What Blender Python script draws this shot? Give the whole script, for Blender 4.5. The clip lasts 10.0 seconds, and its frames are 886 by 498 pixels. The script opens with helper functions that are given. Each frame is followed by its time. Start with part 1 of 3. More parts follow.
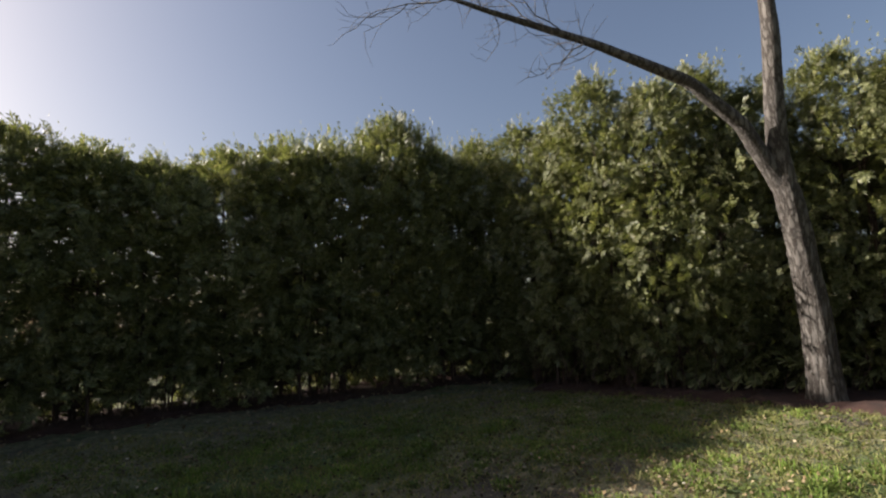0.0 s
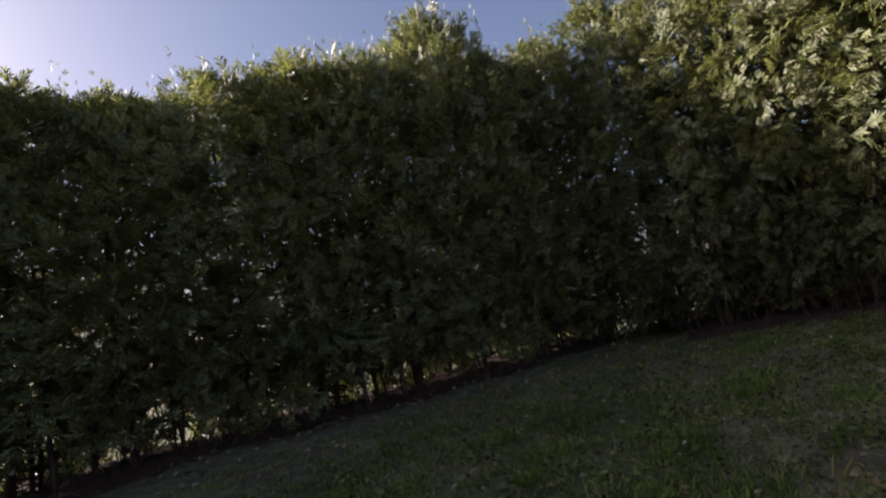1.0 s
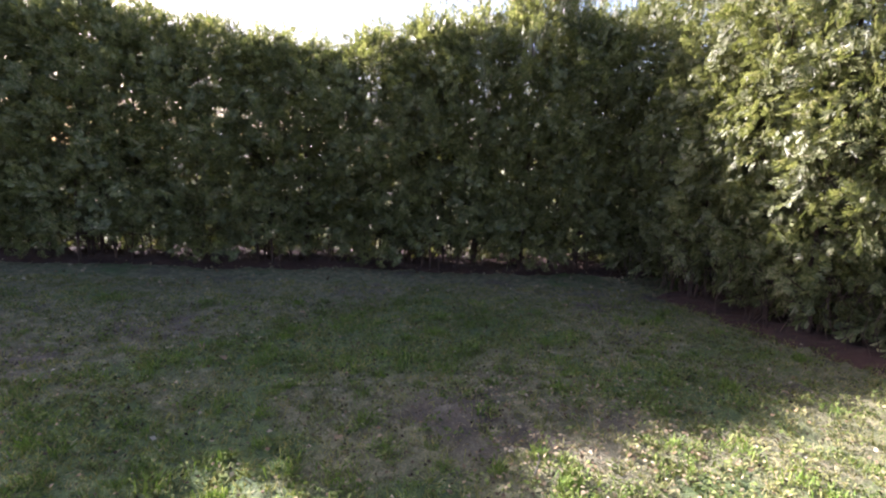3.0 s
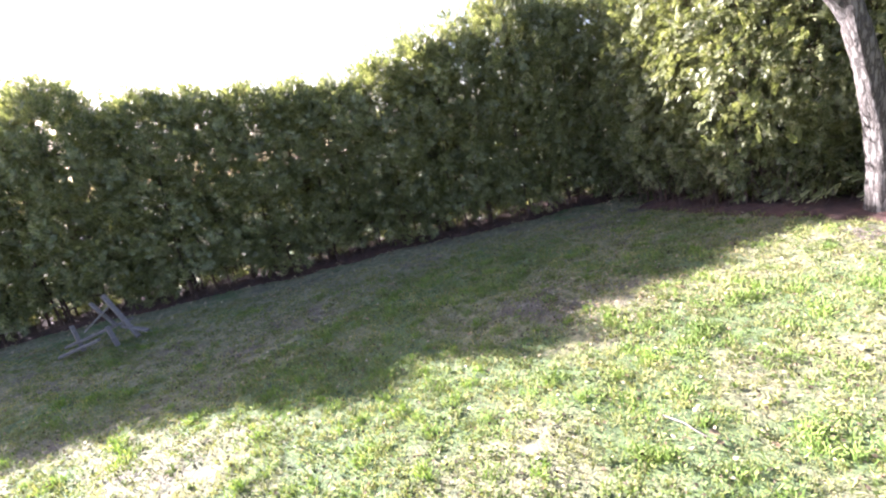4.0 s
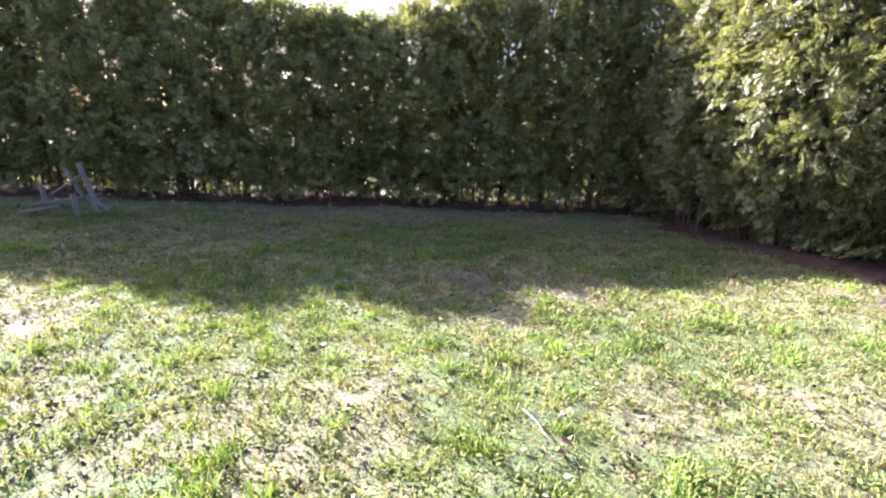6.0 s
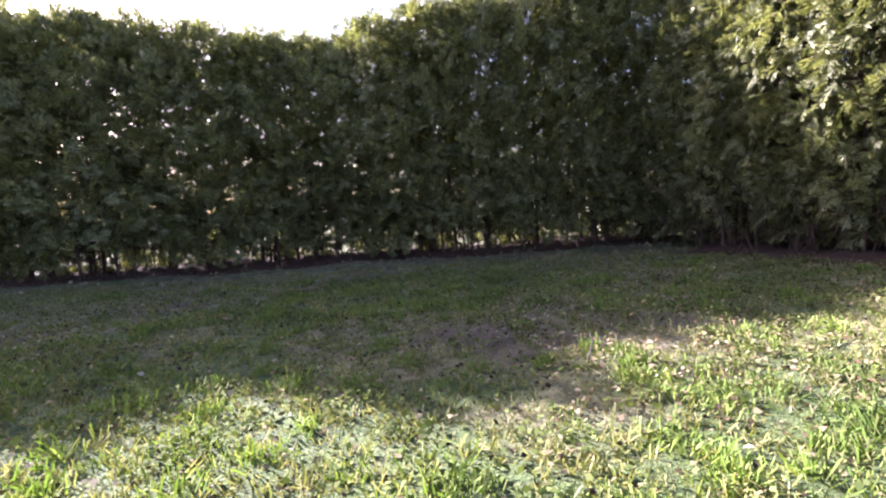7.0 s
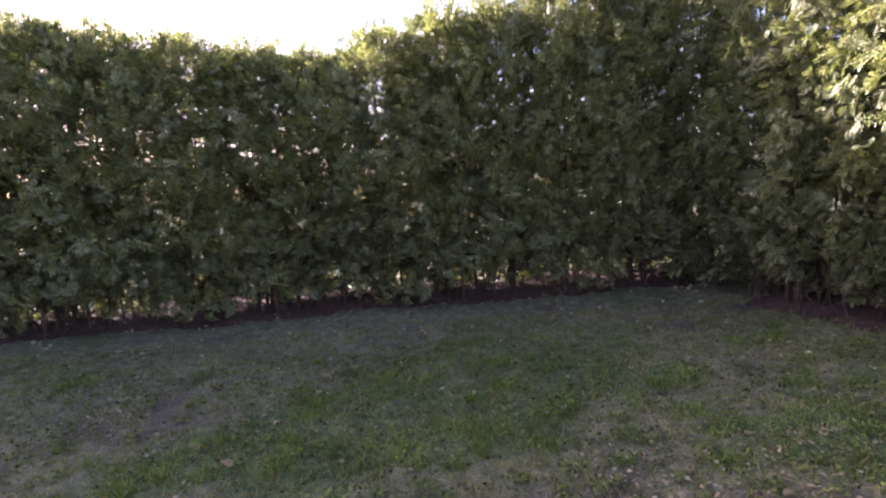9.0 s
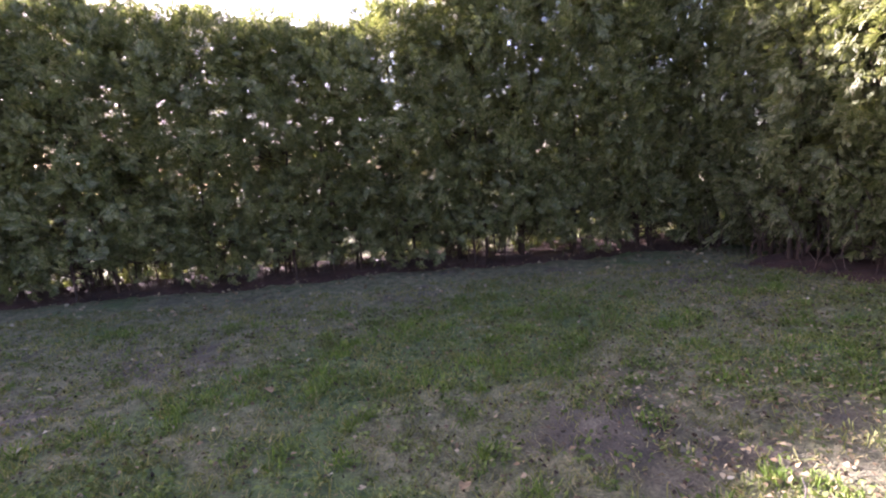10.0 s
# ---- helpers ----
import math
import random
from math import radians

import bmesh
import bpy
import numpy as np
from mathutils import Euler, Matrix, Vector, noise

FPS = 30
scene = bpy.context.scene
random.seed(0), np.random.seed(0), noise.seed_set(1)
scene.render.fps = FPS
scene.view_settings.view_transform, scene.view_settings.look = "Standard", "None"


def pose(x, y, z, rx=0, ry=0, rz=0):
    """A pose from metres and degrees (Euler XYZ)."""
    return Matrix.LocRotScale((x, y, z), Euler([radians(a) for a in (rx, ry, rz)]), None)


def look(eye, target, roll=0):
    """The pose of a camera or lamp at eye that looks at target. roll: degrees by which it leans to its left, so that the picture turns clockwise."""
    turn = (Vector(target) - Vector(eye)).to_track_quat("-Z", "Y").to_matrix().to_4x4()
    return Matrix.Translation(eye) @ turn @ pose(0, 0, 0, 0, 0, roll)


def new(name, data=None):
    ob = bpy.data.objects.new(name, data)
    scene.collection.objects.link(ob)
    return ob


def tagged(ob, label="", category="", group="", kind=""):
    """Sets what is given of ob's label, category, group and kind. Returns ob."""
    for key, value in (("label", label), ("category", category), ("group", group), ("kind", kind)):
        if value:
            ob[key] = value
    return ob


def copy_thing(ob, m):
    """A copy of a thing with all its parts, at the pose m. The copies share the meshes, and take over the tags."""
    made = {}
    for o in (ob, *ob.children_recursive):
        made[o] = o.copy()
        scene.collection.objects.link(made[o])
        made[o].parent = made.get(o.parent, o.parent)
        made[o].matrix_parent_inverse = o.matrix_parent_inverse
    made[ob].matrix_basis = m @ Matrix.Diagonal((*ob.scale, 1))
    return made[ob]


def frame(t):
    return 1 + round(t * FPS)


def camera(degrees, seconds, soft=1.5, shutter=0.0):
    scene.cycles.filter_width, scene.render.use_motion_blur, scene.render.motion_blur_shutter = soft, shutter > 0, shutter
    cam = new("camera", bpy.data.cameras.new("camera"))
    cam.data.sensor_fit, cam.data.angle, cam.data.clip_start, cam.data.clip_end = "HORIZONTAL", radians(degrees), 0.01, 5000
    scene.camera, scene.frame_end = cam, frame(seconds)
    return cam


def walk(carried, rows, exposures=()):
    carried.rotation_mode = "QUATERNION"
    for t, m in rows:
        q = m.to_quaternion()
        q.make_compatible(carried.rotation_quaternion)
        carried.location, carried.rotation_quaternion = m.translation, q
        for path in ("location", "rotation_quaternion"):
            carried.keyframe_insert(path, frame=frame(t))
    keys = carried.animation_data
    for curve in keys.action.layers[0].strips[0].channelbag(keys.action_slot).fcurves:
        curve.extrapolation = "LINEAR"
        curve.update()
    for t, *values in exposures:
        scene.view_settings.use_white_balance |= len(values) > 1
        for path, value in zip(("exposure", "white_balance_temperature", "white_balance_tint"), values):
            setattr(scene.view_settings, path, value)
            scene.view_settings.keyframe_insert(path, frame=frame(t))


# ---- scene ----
PATH = (
    (0.0, pose(-0.92, 1.40, 1.05, 97.9, 2.5, -30.1)),
    (0.5, pose(-1.11, 3.06, 0.78, 101.7, -2.1, -38.0)),
    (1.0, pose(-0.61, 3.75, 0.65, 98.5, 12.0, -27.5)),
    (1.5, pose(0.38, 3.02, 0.57, 90.6, 7.9, -15.0)),
    (2.0, pose(0.66, 2.50, 1.02, 84.6, 3.0, -16.3)),
    (2.2, pose(0.76, 2.37, 1.06, 89.6, 2.0, -18.0)),
    (3.3, pose(0.13, 0.33, 1.79, 77.8, -3.3, -2.3)),
    (3.5, pose(-0.00, 0.00, 1.76, 79.9, -2.0, -5.1)),
    (4.0, pose(-0.60, -0.92, 2.00, 76.7, 11.9, -9.5)),
    (4.5, pose(-0.59, -1.51, 1.63, 76.1, 9.6, -8.4)),
    (5.0, pose(-0.16, -1.58, 1.48, 76.2, 0.4, -5.1)),
    (5.5, pose(0.20, -1.27, 1.32, 75.1, 0.7, -4.2)),
    (6.0, pose(0.37, -0.53, 1.33, 77.0, -1.9, -0.9)),
    (6.2, pose(0.60, -0.24, 1.21, 81.0, -0.0, -1.0)),
    (7.3, pose(0.22, 1.52, 0.74, 84.9, 3.8, -5.0)),
    (7.5, pose(0.18, 1.63, 0.74, 84.2, 3.5, -3.9)),
    (8.0, pose(0.04, 1.87, 0.99, 84.9, 3.4, -5.3)),
    (8.5, pose(-0.07, 1.97, 1.35, 78.1, 3.8, -6.9)),
    (9.0, pose(-0.02, 2.12, 1.48, 83.1, 3.5, -6.5)),
    (9.5, pose(-0.07, 2.11, 1.43, 81.6, 3.0, -7.5)),
    (10.0, pose(-0.17, 1.88, 1.26, 81.5, 4.0, -6.1)),
)
EXPOSURES = ((0.0, 1.4, 6600, 16), (0.7, 1.4, 6500, 20), (1.0, 1.65, 6300, 26), (1.5, 2.0, 6100, 30), (2.2, 2.55, 6000, 31), (3.3, 3.25, 5900, 29), (4.0, 3.8, 5800, 28), (4.6, 3.9, 5800, 28), (5.5, 3.65, 5800, 28), (6.2, 3.4, 5900, 30), (7.3, 3.15, 5900, 36), (8.5, 3.35, 6000, 41), (10.0, 3.65, 6000, 41))
cam = camera(82.6, 10.0, soft=2.1)
walk(cam, PATH, exposures=EXPOSURES)

# ---- sky and sun ----
SUN_LEFT, SUN_UP = 49.5, 26.2
world = bpy.data.worlds.new("sky")
scene.world = world
world.use_nodes = True
wn = world.node_tree
sky = wn.nodes.new("ShaderNodeTexSky")
sky.sky_type, sky.sun_disc = "NISHITA", False
sky.dust_density, sky.ozone_density = 3.0, 0.4
sky.sun_elevation, sky.sun_rotation = radians(SUN_UP), radians(-SUN_LEFT)
wn.links.new(sky.outputs[0], wn.nodes["Background"].inputs[0])
wn.nodes["Background"].inputs[1].default_value = 0.05
sun = new("sun", bpy.data.lights.new("sun", "SUN"))
sun.data.energy, sun.data.angle, sun.data.color = 5.0, radians(0.6), (1.0, 0.95, 0.86)
az, el = radians(SUN_LEFT), radians(SUN_UP)
sun.matrix_basis = look((-30 * math.sin(az), 30 * math.cos(az), 30 * math.tan(el)), (0, 0, 0))


# ---- materials ----
def material(name, rough=0.8):
    m = bpy.data.materials.new(name)
    m.use_nodes = True
    t = m.node_tree
    b = t.nodes["Principled BSDF"]
    b.inputs["Roughness"].default_value = rough
    return m, t, b


def noise_node(t, scale, detail=4.0, rough=0.6, stretch=None):
    n = t.nodes.new("ShaderNodeTexNoise")
    n.inputs["Scale"].default_value, n.inputs["Detail"].default_value, n.inputs["Roughness"].default_value = scale, detail, rough
    c = t.nodes.new("ShaderNodeTexCoord")
    out = c.outputs["Object"]
    if stretch:
        mp = t.nodes.new("ShaderNodeMapping")
        mp.inputs["Scale"].default_value = stretch
        t.links.new(out, mp.inputs[0])
        out = mp.outputs[0]
    t.links.new(out, n.inputs["Vector"])
    return n


def ramp(t, source, *stops):
    r = t.nodes.new("ShaderNodeValToRGB")
    els = r.color_ramp.elements
    while len(els) < len(stops):
        els.new(0.5)
    for e, (p, c) in zip(els, stops):
        e.position, e.color = p, (*c, 1) if len(c) == 3 else c
    t.links.new(source, r.inputs[0])
    return r.outputs[0]


def mix(t, fac, a, b, mode="MIX"):
    n = t.nodes.new("ShaderNodeMix")
    n.data_type, n.blend_type = "RGBA", mode
    if isinstance(fac, float):
        n.inputs[0].default_value = fac
    else:
        t.links.new(fac, n.inputs[0])
    for value, i in ((a, 6), (b, 7)):
        if isinstance(value, tuple):
            n.inputs[i].default_value = (*value, 1)
        else:
            t.links.new(value, n.inputs[i])
    return n.outputs[2]


def bump(t, b, height, strength, distance):
    n = t.nodes.new("ShaderNodeBump")
    n.inputs["Strength"].default_value, n.inputs["Distance"].default_value = strength, distance
    t.links.new(height, n.inputs["Height"])
    t.links.new(n.outputs[0], b.inputs["Normal"])


def island(t):
    return t.nodes.new("ShaderNodeNewGeometry").outputs["Random Per Island"]


def leafy(name, stops, glow, rough=0.5, patch=2.5, gloss=0.5):
    """Leaves: a colour that varies from leaf to leaf and in drifts, and lets light through."""
    m, t, b = material(name, rough)
    own = ramp(t, island(t), *stops)
    drift = ramp(t, noise_node(t, patch, 3.0).outputs[0], (0.3, (0.6, 0.62, 0.6)), (0.7, (1.25, 1.2, 1.05)))
    col = mix(t, 1.0, own, drift, "MULTIPLY")
    t.links.new(col, b.inputs["Base Color"])
    b.inputs["Specular IOR Level"].default_value = gloss
    tr = t.nodes.new("ShaderNodeBsdfTranslucent")
    t.links.new(mix(t, 1.0, col, (1.15, 1.18, 0.68), "MULTIPLY"), tr.inputs[0])
    ms = t.nodes.new("ShaderNodeMixShader")
    ms.inputs[0].default_value = glow
    t.links.new(b.outputs[0], ms.inputs[1])
    t.links.new(tr.outputs[0], ms.inputs[2])
    t.links.new(ms.outputs[0], t.nodes["Material Output"].inputs[0])
    return m


CEDAR = leafy("cedar_leaves", ((0.0, (0.075, 0.09, 0.032)), (0.5, (0.145, 0.163, 0.065)), (0.85, (0.225, 0.238, 0.118)), (1.0, (0.31, 0.285, 0.19))), 0.34)
GRASS = leafy("grass_blades", ((0.0, (0.1, 0.12, 0.042)), (0.4, (0.165, 0.185, 0.065)), (0.7, (0.23, 0.23, 0.098)), (1.0, (0.3, 0.275, 0.155))), 0.35, 0.85, 1.3, 0.2)
TUFT = leafy("tuft_blades", ((0.0, (0.08, 0.14, 0.025)), (0.6, (0.14, 0.22, 0.045)), (1.0, (0.24, 0.28, 0.09))), 0.35, 0.8, 1.3, 0.2)
LITTER = leafy("dead_leaves", ((0.0, (0.13, 0.085, 0.05)), (0.5, (0.25, 0.19, 0.12)), (0.97, (0.3, 0.26, 0.19)), (1.0, (0.45, 0.42, 0.35))), 0.06, 0.85, 3.0, 0.2)


def bark_material(name, dark, light, scale):
    m, t, b = material(name, 0.9)
    n = noise_node(t, scale, 6.0, 0.65, (1, 1, 0.22))
    v = t.nodes.new("ShaderNodeTexVoronoi")
    v.feature, v.inputs["Scale"].default_value = "DISTANCE_TO_EDGE", scale * 0.7
    mp = t.nodes.new("ShaderNodeMapping")
    mp.inputs["Scale"].default_value = (1, 1, 0.2)
    t.links.new(t.nodes.new("ShaderNodeTexCoord").outputs["Object"], mp.inputs[0])
    t.links.new(mix(t, 0.08, mp.outputs[0], n.outputs["Color"]), v.inputs["Vector"])
    plates = ramp(t, v.outputs["Distance"], (0.04, dark), (0.22, light))
    t.links.new(mix(t, n.outputs[0], plates, dark), b.inputs["Base Color"])
    bump(t, b, plates, 1.0, 0.05)
    return m


BARK = bark_material("grey_bark", (0.035, 0.028, 0.022), (0.19, 0.175, 0.155), 30.0)
CEDAR_BARK = bark_material("cedar_bark", (0.035, 0.02, 0.014), (0.12, 0.068, 0.045), 30.0)


def ground_material(name, layers, relief, fine):
    m, t, b = material(name, 0.95)
    col = layers[0]
    for colour, scale, low, high in layers[1]:
        f = ramp(t, noise_node(t, scale, 5.0, 0.62).outputs[0], (low, (0, 0, 0)), (high, (1, 1, 1)))
        col = mix(t, f, col, colour)
    grain = noise_node(t, fine, 3.0, 0.7)
    shade = ramp(t, grain.outputs[0], (0.3, (0.5, 0.5, 0.5)), (0.7, (1.35, 1.35, 1.3)))
    t.links.new(mix(t, 1.0, col, shade, "MULTIPLY"), b.inputs["Base Color"])
    bump(t, b, grain.outputs[0], 0.8, relief)
    return m


LAWN, lawn_t, lawn_b = material("lawn_soil", 0.95)
grown_at = lawn_t.nodes.new("ShaderNodeAttribute")
grown_at.attribute_name = "grown"
soil = ramp(lawn_t, noise_node(lawn_t, 3.5, 6.0, 0.65).outputs[0], (0.3, (0.05, 0.04, 0.028)), (0.55, (0.1, 0.084, 0.06)), (0.75, (0.18, 0.158, 0.112)))
thatch = ramp(lawn_t, noise_node(lawn_t, 9.0, 6.0, 0.7).outputs[0], (0.32, (0.045, 0.055, 0.024)), (0.5, (0.14, 0.138, 0.066)), (0.7, (0.25, 0.225, 0.13)))
mossy = ramp(lawn_t, noise_node(lawn_t, 14.0, 5.0, 0.7).outputs[0], (0.35, (0.04, 0.068, 0.02)), (0.65, (0.11, 0.155, 0.045)))
low_half = ramp(lawn_t, grown_at.outputs["Fac"], (0.08, (0, 0, 0)), (0.34, (1, 1, 1)))
high_half = ramp(lawn_t, grown_at.outputs["Fac"], (0.5, (0, 0, 0)), (0.8, (1, 1, 1)))
grit = noise_node(lawn_t, 75.0, 3.0, 0.7)
lawn_col = mix(lawn_t, high_half, mix(lawn_t, low_half, soil, thatch), mossy)
lawn_t.links.new(mix(lawn_t, 1.0, lawn_col, ramp(lawn_t, grit.outputs[0], (0.3, (0.45, 0.45, 0.45)), (0.7, (1.4, 1.4, 1.35))), "MULTIPLY"), lawn_b.inputs["Base Color"])
bump(lawn_t, lawn_b, grit.outputs[0], 0.9, 0.03)
# litter colour, deepened to carry some of the shade under the overhanging hedges
MULCH = ground_material("cedar_litter", ((0.066, 0.028, 0.02), (((0.036, 0.018, 0.013), 3.0, 0.4, 0.65), ((0.09, 0.046, 0.033), 9.0, 0.5, 0.7))), 0.02, 90.0)
wood_m, wood_t, wood_b = material("weathered_wood", 0.85)
grain = noise_node(wood_t, 9.0, 6.0, 0.6, (0.5, 8, 8))
wood_t.links.new(ramp(wood_t, grain.outputs[0], (0.3, (0.06, 0.049, 0.041)), (0.7, (0.17, 0.147, 0.13))), wood_b.inputs["Base Color"])
bump(wood_t, wood_b, grain.outputs[0], 0.5, 0.004)
WOOD = wood_m


# ---- builders ----
def mesh_object(name, verts, faces, mat, parent=None, smooth=False):
    """verts (n, 3) and faces (m, 3 or 4) as arrays."""
    me = bpy.data.meshes.new(name)
    verts, faces = np.asarray(verts, np.float32), np.asarray(faces, np.int32)
    k = faces.shape[1]
    me.vertices.add(len(verts))
    me.vertices.foreach_set("co", verts.ravel())
    me.loops.add(faces.size)
    me.loops.foreach_set("vertex_index", faces.ravel())
    me.polygons.add(len(faces))
    me.polygons.foreach_set("loop_start", np.arange(0, faces.size, k, dtype=np.int32))
    if smooth:
        me.polygons.foreach_set("use_smooth", np.ones(len(faces), bool))
    me.update(calc_edges=True)
    me.validate()
    me.materials.append(mat)
    ob = new(name, me)
    ob.parent = parent
    return ob


def part(name, bm, mat, parent=None, label="", smooth=False):
    me = bpy.data.meshes.new(name)
    bm.to_mesh(me)
    bm.free()
    if smooth:
        me.polygons.foreach_set("use_smooth", np.ones(len(me.polygons), bool))
    me.materials.append(mat)
    ob = new(name, me)
    ob.parent = parent
    return tagged(ob, label) if label else ob


def unit(a):
    return a / np.maximum(np.linalg.norm(a, axis=-1, keepdims=True), 1e-6)


def tube(points, radii, sides, rng, rough=0.0, ridge=0.0):
    """A closed, tapered, slightly lumpy tube: vertices and quads."""
    points, radii = np.asarray(points, float), np.asarray(radii, float)
    verts, faces = [], []
    n = len(points)
    ridges = [ridge * rng.uniform(-1, 1) for _ in range(sides)]
    for i in range(n):
        axis = unit(points[min(i + 1, n - 1)] - points[max(i - 1, 0)])
        side = unit(np.cross(axis, (0.31, 0.93, 0.17)))
        up = np.cross(axis, side)
        for j in range(sides):
            a = 2 * math.pi * j / sides
            r = radii[i] * (1 + ridges[j] + rough * rng.uniform(-1, 1))
            verts.append(points[i] + r * (math.cos(a) * side + math.sin(a) * up))
    for i in range(n - 1):
        for j in range(sides):
            k = (j + 1) % sides
            faces.append((i * sides + j, i * sides + k, (i + 1) * sides + k, (i + 1) * sides + j))
    verts.append(points[-1])
    tip = len(verts) - 1
    for j in range(sides):
        faces.append(((n - 1) * sides + j, (n - 1) * sides + (j + 1) % sides, tip, tip))
    return verts, faces


def tubes_mesh(name, tubes, mat, parent=None):
    verts, faces = [], []
    for v, f in tubes:
        base = len(verts)
        verts += list(v)
        faces += [tuple(base + i for i in q) for q in f]
    me = bpy.data.meshes.new(name)
    me.from_pydata([tuple(v) for v in verts], [], [q if q[2] != q[3] else q[:3] for q in faces])
    me.polygons.foreach_set("use_smooth", np.ones(len(me.polygons), bool))
    me.materials.append(mat)
    ob = new(name, me)
    ob.parent = parent
    return ob


def spray_template(seed):
    """A flat feathery cedar spray of unit length along y: narrow forward-swept branchlets and one at the tip."""
    rng = random.Random(seed)
    v = []
    for y in (0.05, 0.2, 0.36, 0.54):
        for s in (-1, 1):
            l, w = rng.uniform(0.42, 0.68) * (1 - 0.45 * y), rng.uniform(0.042, 0.068)
            a = rng.uniform(0.4, 0.8)
            dx, dy, y0, up = s * math.sin(a), math.cos(a), y + rng.uniform(-0.06, 0.06), rng.uniform(-0.14, 0.08)
            v += [(0, y0, 0), (dx * l * 0.85 - s * dy * w, y0 + dy * l * 0.85 + abs(dx) * w, up), (dx * l + s * dy * w, y0 + dy * l - abs(dx) * w, up + 0.03)]
    v += [(0, 0.0, 0), (-0.06, 0.8, 0.0), (rng.uniform(0.02, 0.08), 1.15, -0.08)]
    return np.array(v)


SPRAYS = [spray_template(k) for k in range(5)]


def scatter(template, origins, ys, zs, sizes):
    """Copies of a template of quads at the origins, with its y along ys and its face towards zs."""
    ys = unit(ys)
    xs = unit(np.cross(ys, zs))
    zs = np.cross(xs, ys)
    k = len(template)
    v = origins[:, None] + sizes[:, None, None] * (template[None, :, :1] * xs[:, None] + template[None, :, 1:2] * ys[:, None] + template[None, :, 2:] * zs[:, None])
    faces = np.arange(len(origins) * k, dtype=np.int32).reshape(-1, 3 if k % 4 else 4)
    return v.reshape(-1, 3), faces


def cedar(name, seed, height, half_w, half_d, foot, sprays, size, mat, low=0.84, gap=0.27, boughs=130, sink=0.92, girth=(0.28, 0.22), droop=0.0):
    """A clipped cedar of a hedge: stems, twigs and a crown of flat sprays."""
    rng = np.random.default_rng(seed)
    root = new(name)
    stems = []
    for i in range(6 if foot > 0.2 else 3):
        a, off = rng.uniform(0, 6.28), rng.uniform(0.05, 0.36)
        x0, y0 = off * math.cos(a), off * math.sin(a)
        lean = rng.uniform(-0.12, 0.12, 2)
        pts = [(x0 + lean[0] * s + 0.03 * math.sin(5 * s + i), y0 + lean[1] * s, -0.05 + s * height * 0.86) for s in np.linspace(0, 1, 9)]
        stems.append(tube(pts, np.linspace(rng.uniform(0.011, 0.034), 0.007, 9), 7, rng, 0.12))
    tubes_mesh("trunk", stems, CEDAR_BARK, root)
    twigs = []
    for i in range(60):
        z = rng.uniform(0.12, 0.8) * height if i > 12 else rng.uniform(0.15, 0.75)
        a = rng.uniform(0, 6.28)
        r = rng.uniform(0.5, 0.9)
        end = (half_w * r * math.cos(a), half_d * r * math.sin(a), z + rng.uniform(0.05, 0.3))
        twigs.append(tube([(0.04 * math.cos(a), 0.04 * math.sin(a), z), (end[0] * 0.5, end[1] * 0.5, z + 0.03), end], (0.013, 0.008, 0.003), 4, rng))
    for i in range(70 if foot > 0.2 else 30):
        a, off = rng.uniform(0, 6.28), rng.uniform(0.05, 0.85)
        x0, y0, z0 = off * half_w * math.cos(a), off * half_d * math.sin(a), rng.uniform(0.0, 0.45)
        b, l = rng.uniform(0, 6.28), rng.uniform(0.12, 0.4)
        end = (x0 + 0.5 * l * math.cos(b), y0 + 0.5 * l * math.sin(b), z0 + l)
        twigs.append(tube([(x0, y0, z0), ((x0 + end[0]) / 2 + rng.normal(0, 0.03), (y0 + end[1]) / 2 + rng.normal(0, 0.03), z0 + l * 0.5), end], (0.005, 0.004, 0.0015), 4, rng))
    tagged(tubes_mesh("twiggy_core", twigs, CEDAR_BARK, root), kind="stuff")
    # lumps that break the outline, each a bough of its own
    lumps = rng.uniform((0, foot / height, 0), (6.28, 1, 1), (boughs, 3))
    full, sprays = sprays, sprays // 8
    u = rng.random(sprays)
    h = foot / height + (1 - foot / height) * u ** sink
    a = rng.uniform(0, 2 * math.pi, sprays)
    near = np.full(sprays, 9.0)
    for la, lh, ls in lumps:
        da = np.abs((a - la + math.pi) % (2 * math.pi) - math.pi) * 0.65
        near = np.minimum(near, np.hypot(da, (h - lh) * height) / (girth[0] + girth[1] * ls))
    bough = 1.1 - gap * np.clip(near, 0, 1.1)
    profile = np.interp(h, (0, 0.1, 0.28, 0.75, 0.92, 1.0), (0.6 * low, low, 1.0, 0.92, 0.66, 0.16))
    inner = np.where(rng.random(sprays) < 0.72, rng.uniform(0.84, 1.04, sprays), rng.uniform(0.3, 0.9, sprays))
    r = profile * bough * inner
    ca, sa = np.cos(a), np.sin(a)
    sq = 1 / np.maximum(np.abs(ca), np.abs(sa)) ** 0.55
    z = h * height + rng.normal(0, 0.05, sprays)
    o = np.stack([r * sq * half_w * ca, r * sq * half_d * sa, z], 1)
    out = np.stack([ca, sa, np.zeros(sprays)], 1)
    y = out * rng.uniform(0.3, 1.0, (sprays, 1)) + rng.normal(0, 0.42, (sprays, 3)) + np.array((0, 0, 1.0)) * (rng.uniform(-0.25, 0.65, (sprays, 1)) - droop + 0.9 * np.clip(h - 0.85, 0, 1)[:, None] * 5)
    # each bough tip carries a handful of sprays
    bunch = np.repeat(rng.uniform(0.7, 1.35, sprays), 8)
    o, y, out = np.repeat(o, 8, 0), np.repeat(unit(y), 8, 0), np.repeat(out, 8, 0)
    sprays = len(o)
